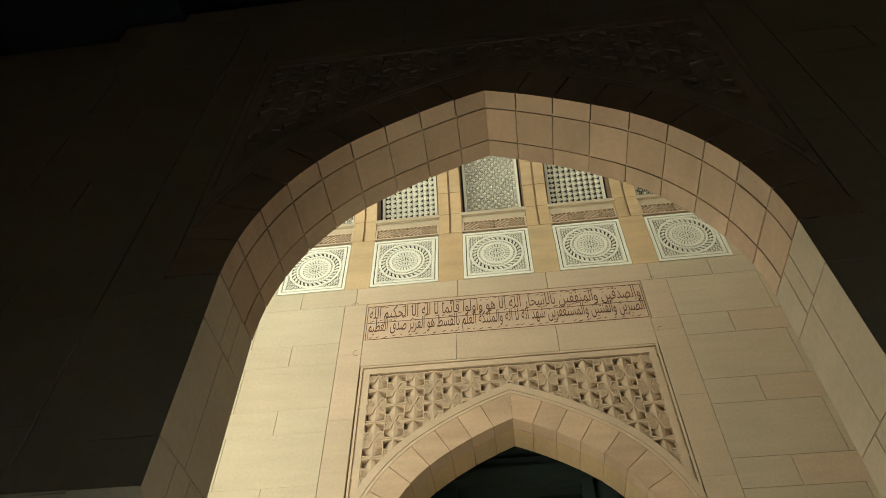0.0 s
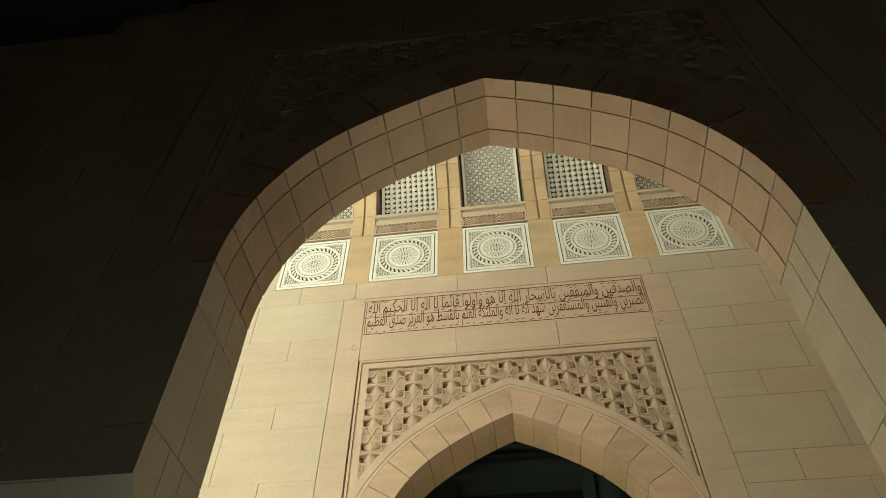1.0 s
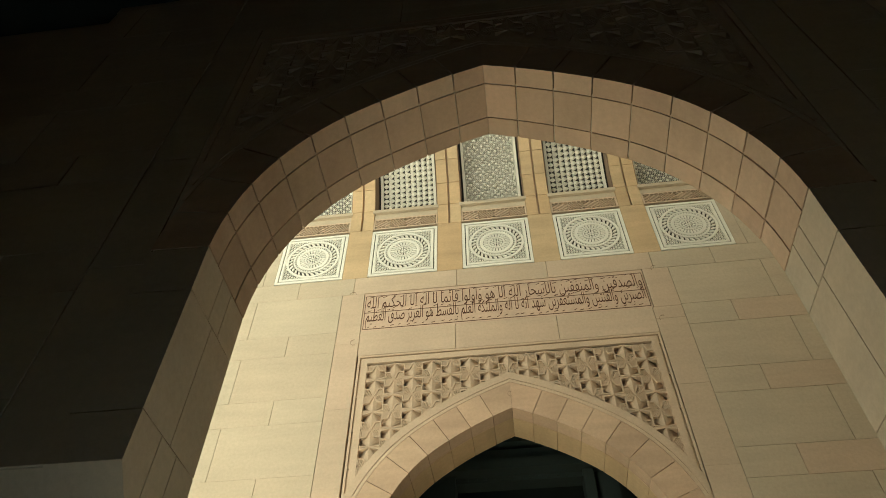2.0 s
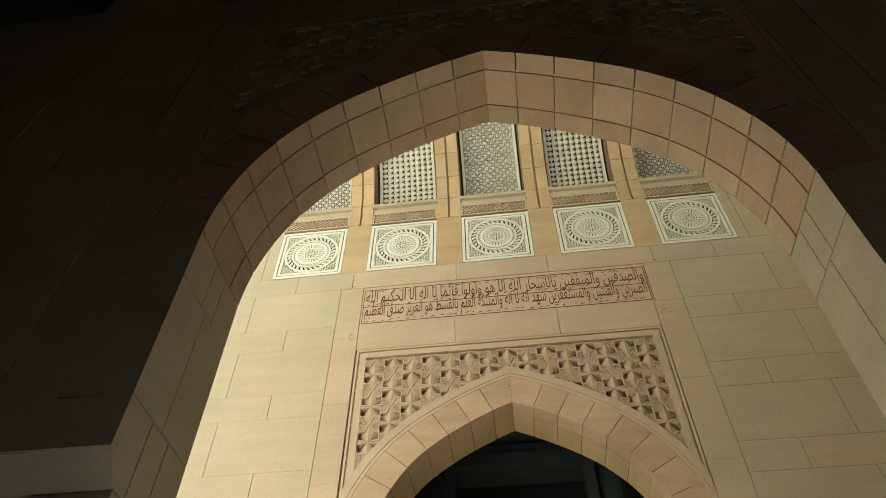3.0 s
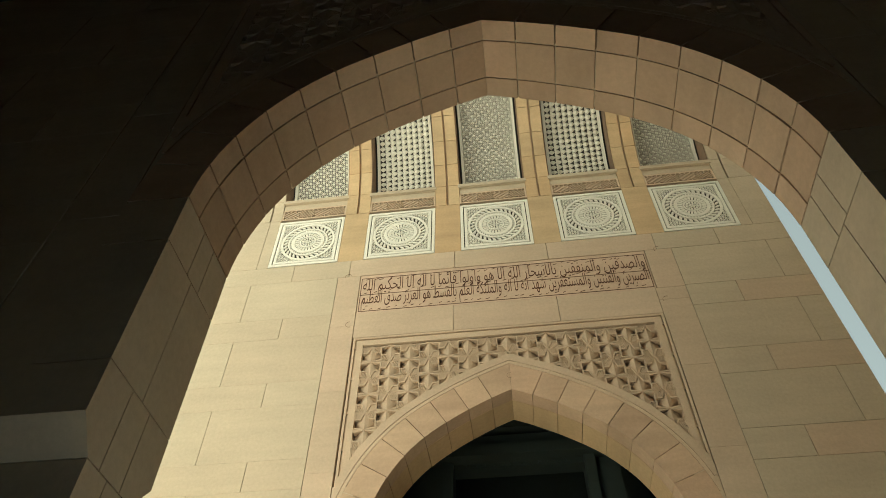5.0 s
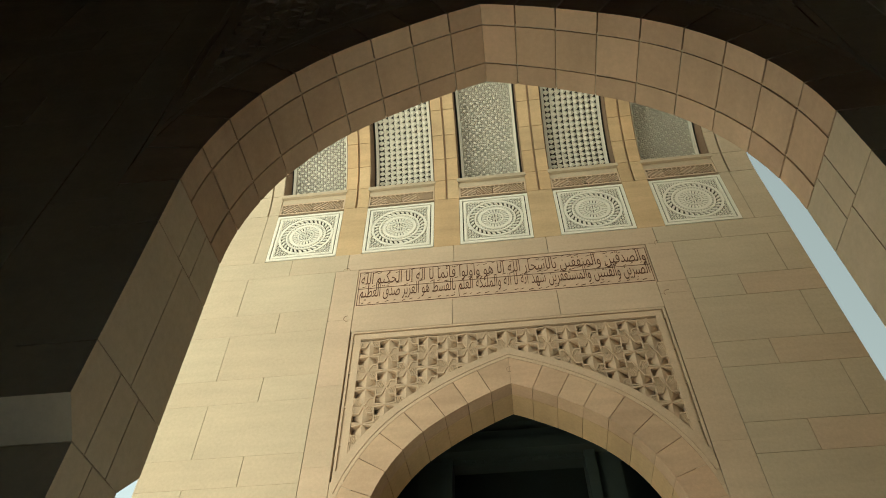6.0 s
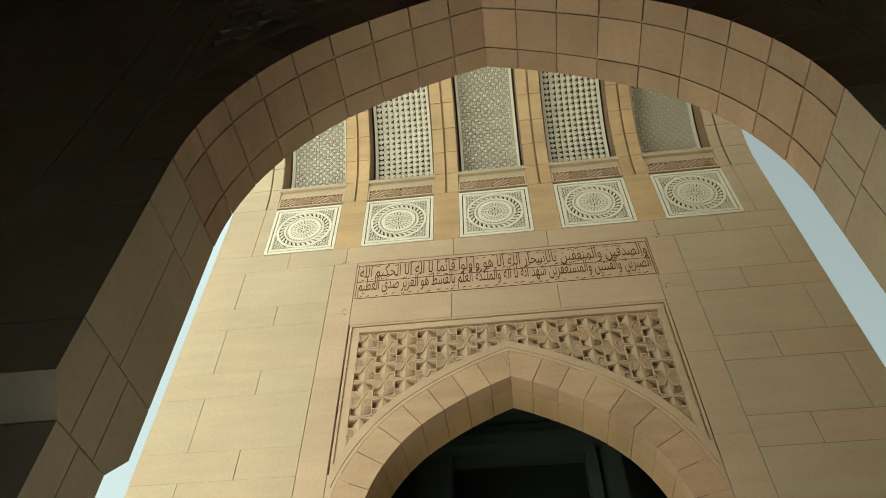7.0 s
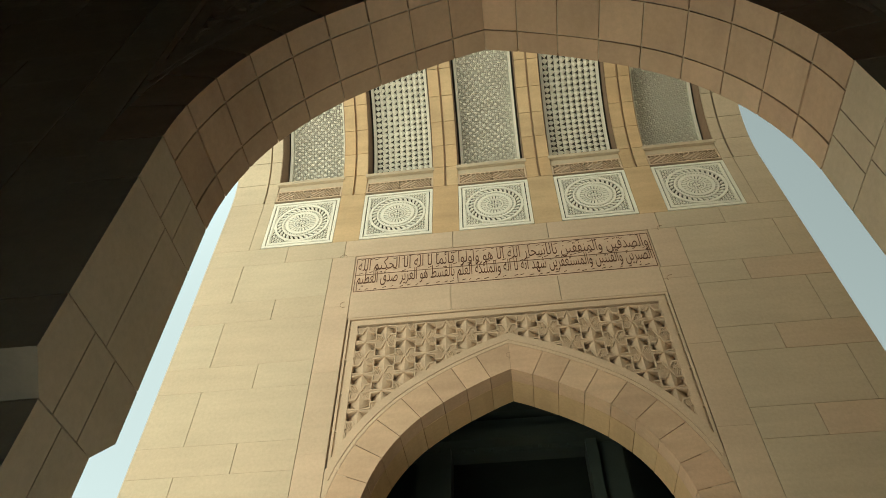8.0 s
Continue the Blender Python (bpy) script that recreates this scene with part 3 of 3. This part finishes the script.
def medallion_panel():
    ob = base("medallion_panel", PANELS[2], FACE, 12.225)
    tagged(ob, "square cream panel carved with a ringed rosette medallion", "carved panel", "carved medallions under the windows")
    h = 0.752
    # near-black slab: shade between the carving's raised pieces, put into colour
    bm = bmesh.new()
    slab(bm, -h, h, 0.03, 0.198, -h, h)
    part("ground", bm, SUNK, ob, "sunk ground of the carving, recess shade put into its colour")

    def border(a, b, y0):
        bm = bmesh.new()
        for p in ([(-a, -a), (a, -a), (b, -b), (-b, -b)], [(a, -a), (a, a), (b, b), (b, -b)], [(a, a), (-a, a), (-b, b), (b, b)], [(-a, a), (-a, -a), (-b, -b), (-b, b)]):
            prism(bm, p, y0, 0.031)
        part("border", bm, CREAM, ob)
    border(h, 0.69, -0.004)
    border(0.668, 0.612, 0.0)
    for r0, r1 in ((0.55, 0.605), (0.405, 0.445), (0.295, 0.365), (0.15, 0.185)):
        bm = bmesh.new()
        annulus(bm, r0, r1, 0.0, 0.031)
        part("ring", bm, CREAM, ob)
    bm = bmesh.new()
    for k in range(30):
        leaf(bm, 0.497, 2 * math.pi * k / 30, 0.135, 0.05, radians(42), 0.003, 0.031)
    part("outer_leaves", bm, CREAM, ob)
    bm = bmesh.new()
    for k in range(40):
        leaf(bm, 0.385, 2 * math.pi * (k + 0.5) / 40, 0.05, 0.03, radians(20), 0.006, 0.031)
    for k in range(24):
        leaf(bm, 0.243, 2 * math.pi * k / 24, 0.125, 0.051, 0, 0.003, 0.031)
    for k in range(12):
        leaf(bm, 0.112, 2 * math.pi * (k + 0.5) / 12, 0.062, 0.046, 0, 0.004, 0.031)
    for k in range(6):
        leaf(bm, 0.045, 2 * math.pi * k / 6, 0.07, 0.036, 0, 0.004, 0.031)
    part("rosette", bm, CREAM, ob)
    g = 0.055
    for qx, qz in ((-1, -1), (1, -1), (1, 1), (-1, 1)):
        bm = bmesh.new()
        for i in range(1, 12):
            for j in range(1, 12):
                x, z = qx * i * g, qz * j * g
                if abs(x) < 0.61 and abs(z) < 0.61 and math.hypot(x, z) > 0.612:
                    w = 0.022 if (i + j) % 2 else 0.017
                    prism(bm, [(x - w, z), (x, z - w), (x + w, z), (x, z + w)], 0.006, 0.031)
                    if (i + j) % 2:
                        for sx, sz in ((1, 1), (1, -1)):
                            strap(bm, [(x - sx * g / 2, z - sz * g / 2), (x + sx * g / 2, z + sz * g / 2)], 0.009, 0.008, 0.031)
        part("corner_carving", bm, CREAM, ob)
    return ob


def chevron_band():
    """A low panel of slanted bars that change direction."""
    ob = base("chevron_panel", PANELS[2], FACE, 13.25)
    tagged(ob, "low sandstone band carved with slanted zigzag bars", "carved panel", "carved bands under the windows")
    bm = bmesh.new()
    slab(bm, -0.752, 0.752, 0.085, 0.2, -0.19, 0.19)
    part("ground", bm, CUT, ob, "dark sunk ground")
    bm = bmesh.new()
    for z0, z1 in ((-0.19, -0.155), (0.15, 0.19)):
        slab(bm, -0.752, 0.752, 0.0, 0.086, z0, z1)
    for x in (-0.752, 0.717):
        slab(bm, x, x + 0.035, 0.0, 0.086, -0.155, 0.15)
    # a row of small teeth along either edge
    for k in range(14):
        x = -0.717 + k * 1.434 / 14
        prism(bm, [(x + 0.032, 0.152), (x + 0.05, 0.108), (x + 0.068, 0.152)], 0.003, 0.086)
        prism(bm, [(x + 0.032, -0.157), (x + 0.068, -0.157), (x + 0.05, -0.113)], 0.003, 0.086)
    part("border", bm, CARVED, ob)
    groups, pitch, lean = 4, 0.083, 0.30
    width = 1.434 / groups
    for g in range(groups):
        xa, xb = -0.717 + g * width, -0.717 + (g + 1) * width
        way = lean if g % 2 else -lean
        for k in range(-8, 16):
            x = xa + k * pitch
            pts = [(x, -0.115), (x + pitch * 0.38, -0.115), (x + pitch * 0.38 + way, 0.11), (x + way, 0.11)]
            for keep, limit in ((1, xa + 0.004), (-1, xb - 0.004)):
                cut = []
                for p, q in zip(pts, pts[1:] + pts[:1]):
                    dp, dq = keep * (p[0] - limit), keep * (q[0] - limit)
                    if dp >= 0:
                        cut.append(p)
                    if dp * dq < 0:
                        f = dp / (dp - dq)
                        cut.append((p[0] + (q[0] - p[0]) * f, p[1] + (q[1] - p[1]) * f))
                pts = cut
                if len(pts) < 3:
                    break
            if len(pts) >= 3 and max(p[1] for p in pts) - min(p[1] for p in pts) > 0.03:
                bm = bmesh.new()
                prism(bm, pts, 0.006, 0.086)
                part("slanted_bar", bm, CARVED, ob)
    return ob


first = medallion_panel()
chevron = chevron_band()
for k, x in enumerate(PANELS):
    if k != 2:
        copy_thing(first, pose(x, FACE, 12.225))
        copy_thing(chevron, pose(x, FACE, 13.25))


# ---- lattice windows in the cove ----
def lattice_window(cx, kind):
    ob = base("lattice_window", cx, FACE, 13.44)
    words = {"lozenge": "tall coved window with a cream lattice of raised lozenges", "star": "tall coved window with a fine cream pierced star lattice"}
    tagged(ob, words[kind], "window", "lattice windows of the portal head")
    half, back = 0.752, 0.40
    # added sheet; its near-black stands for the shade behind the pierced stone
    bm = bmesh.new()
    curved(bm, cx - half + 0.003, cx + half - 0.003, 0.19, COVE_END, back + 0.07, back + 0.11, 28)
    put("backing", bm, VOID, ob, "backing sheet, the darkness of the lattice holes put into its colour")
    bm = bmesh.new()
    slab(bm, cx - half - 0.03, cx + half + 0.03, FACE - 0.075, FACE - 0.001, 13.60, 13.70)
    slab(bm, cx - half + 0.002, cx + half - 0.002, FACE, FACE + 0.58, 13.445, 13.69)
    put("sill", bm, STONE, ob)
    for side in (-1, 1):
        for w0, w1, n0, mat, name in ((0.0, 0.045, 0.06, LEAD, "gasket"), (0.047, 0.125, 0.0, CREAM, "frame_strip")):
            bm = bmesh.new()
            a, b = sorted((cx + side * (half - w0 - 0.013), cx + side * (half - w1)))
            curved(bm, a, b, 0.19, COVE_END, back + n0 - 0.01, back + 0.069, 28)
            put(name, bm, mat, ob)
        # added strip whose brown holds the shade on the reveal's side
        bm = bmesh.new()
        a, b = sorted((cx + side * (half - 0.001), cx + side * (half - 0.012)))
        curved(bm, a, b, 0.19, COVE_END, 0.02, back + 0.04, 28)
        put("reveal_lining", bm, BROWN, ob, "thin strip added on the reveal, its shade put into a brown colour")
    inner = half - 0.125
    bm = bmesh.new()
    cols = 9 if kind == "lozenge" else 15
    w = 2 * inner / cols
    da = w / (COVE_R + back)
    rows = int((COVE_END - 0.19) / da)
    for j in range(rows):
        for i in range(cols):
            x, a = cx - inner + (i + 0.5) * w, 0.19 + (j + 0.5) * da

            def at(u, v, n):
                return bm.verts.new(cove(x + u * w, a + v * da, back + n))
            if kind == "lozenge":
                # a raised boss with points that meet its neighbours', and a sloping leaf in half of each hollow
                tip = at(0.0, 0.1, 0.0)
                ring = [at(u, v, n) for u, v, n in ((-0.54, 0.06, 0.06), (-0.31, -0.22, 0.05), (0.0, -0.52, 0.03), (0.31, -0.22, 0.05), (0.54, 0.06, 0.06), (0.33, 0.36, 0.06), (0.0, 0.52, 0.066), (-0.33, 0.36, 0.06))]
                for k in range(8):
                    bm.faces.new((tip, ring[k], ring[(k + 1) % 8]))
                if i + 1 < cols:
                    bm.faces.new([at(u, v, n) for u, v, n in ((0.5, 0.1, 0.03), (0.5, 0.9, 0.03), (0.98, 0.55, 0.064))])
            elif (i + j) % 2:
                tip = at(0, 0, 0.05)
                q = [at(0.47 * math.cos(k * math.pi / 4), 0.47 * math.sin(k * math.pi / 4), 0.0685) for k in range(8)]
                for k in range(8):
                    bm.faces.new((tip, q[k], q[(k + 1) % 8]))
            else:
                for u, v in ((-0.27, -0.27), (0.27, -0.27), (0.27, 0.27), (-0.27, 0.27)):
                    tip = at(u, v, 0.042)
                    q = [at(u + du, v + dv, 0.0685) for du, dv in ((-0.19, -0.19), (0.19, -0.19), (0.19, 0.19), (-0.19, 0.19))]
                    for k in range(4):
                        bm.faces.new((tip, q[k], q[(k + 1) % 4]))
    put("lattice", bm, CREAM, ob)


for k, x in enumerate(PANELS):
    lattice_window(x, "lozenge" if k % 2 else "star")

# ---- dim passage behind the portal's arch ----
# near-black base colour stands in for the unlit depth on wall and ceiling
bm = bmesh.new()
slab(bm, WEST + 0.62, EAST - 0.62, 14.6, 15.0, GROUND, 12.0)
tagged(part("passage_wall", bm, DARK), "passage end wall, its lack of light put into the colour", "wall", kind="structure")
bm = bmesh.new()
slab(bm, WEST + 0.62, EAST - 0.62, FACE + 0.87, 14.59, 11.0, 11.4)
tagged(part("passage_ceiling", bm, DARK), "passage ceiling, its lack of light put into the colour", "ceiling", kind="structure")
frame_in = base("inner_door_surround", CX, 12.6, GROUND)
tagged(frame_in, "dark inner doorway with pilasters and a stepped lintel", "doorway")
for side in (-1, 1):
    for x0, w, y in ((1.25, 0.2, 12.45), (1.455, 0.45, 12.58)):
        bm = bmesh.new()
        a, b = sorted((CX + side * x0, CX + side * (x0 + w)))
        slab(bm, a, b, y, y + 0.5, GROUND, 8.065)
        put("pilaster", bm, DIM_GREY, frame_in)
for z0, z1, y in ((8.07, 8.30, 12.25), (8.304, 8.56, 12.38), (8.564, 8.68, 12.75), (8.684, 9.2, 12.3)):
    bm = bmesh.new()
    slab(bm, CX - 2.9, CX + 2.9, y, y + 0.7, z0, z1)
    put("lintel_step", bm, DIM_GREY, frame_in)
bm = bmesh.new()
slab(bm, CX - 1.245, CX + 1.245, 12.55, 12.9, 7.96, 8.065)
put("door_head", bm, DIM_GREY, frame_in)
for k in range(12):
    bm = bmesh.new()
    x = CX - 1.05 + k * 0.18
    slab(bm, x, x + 0.06, 12.52, 12.549, 8.0, 8.05)
    put("dentil", bm, DIM_GREY, frame_in)
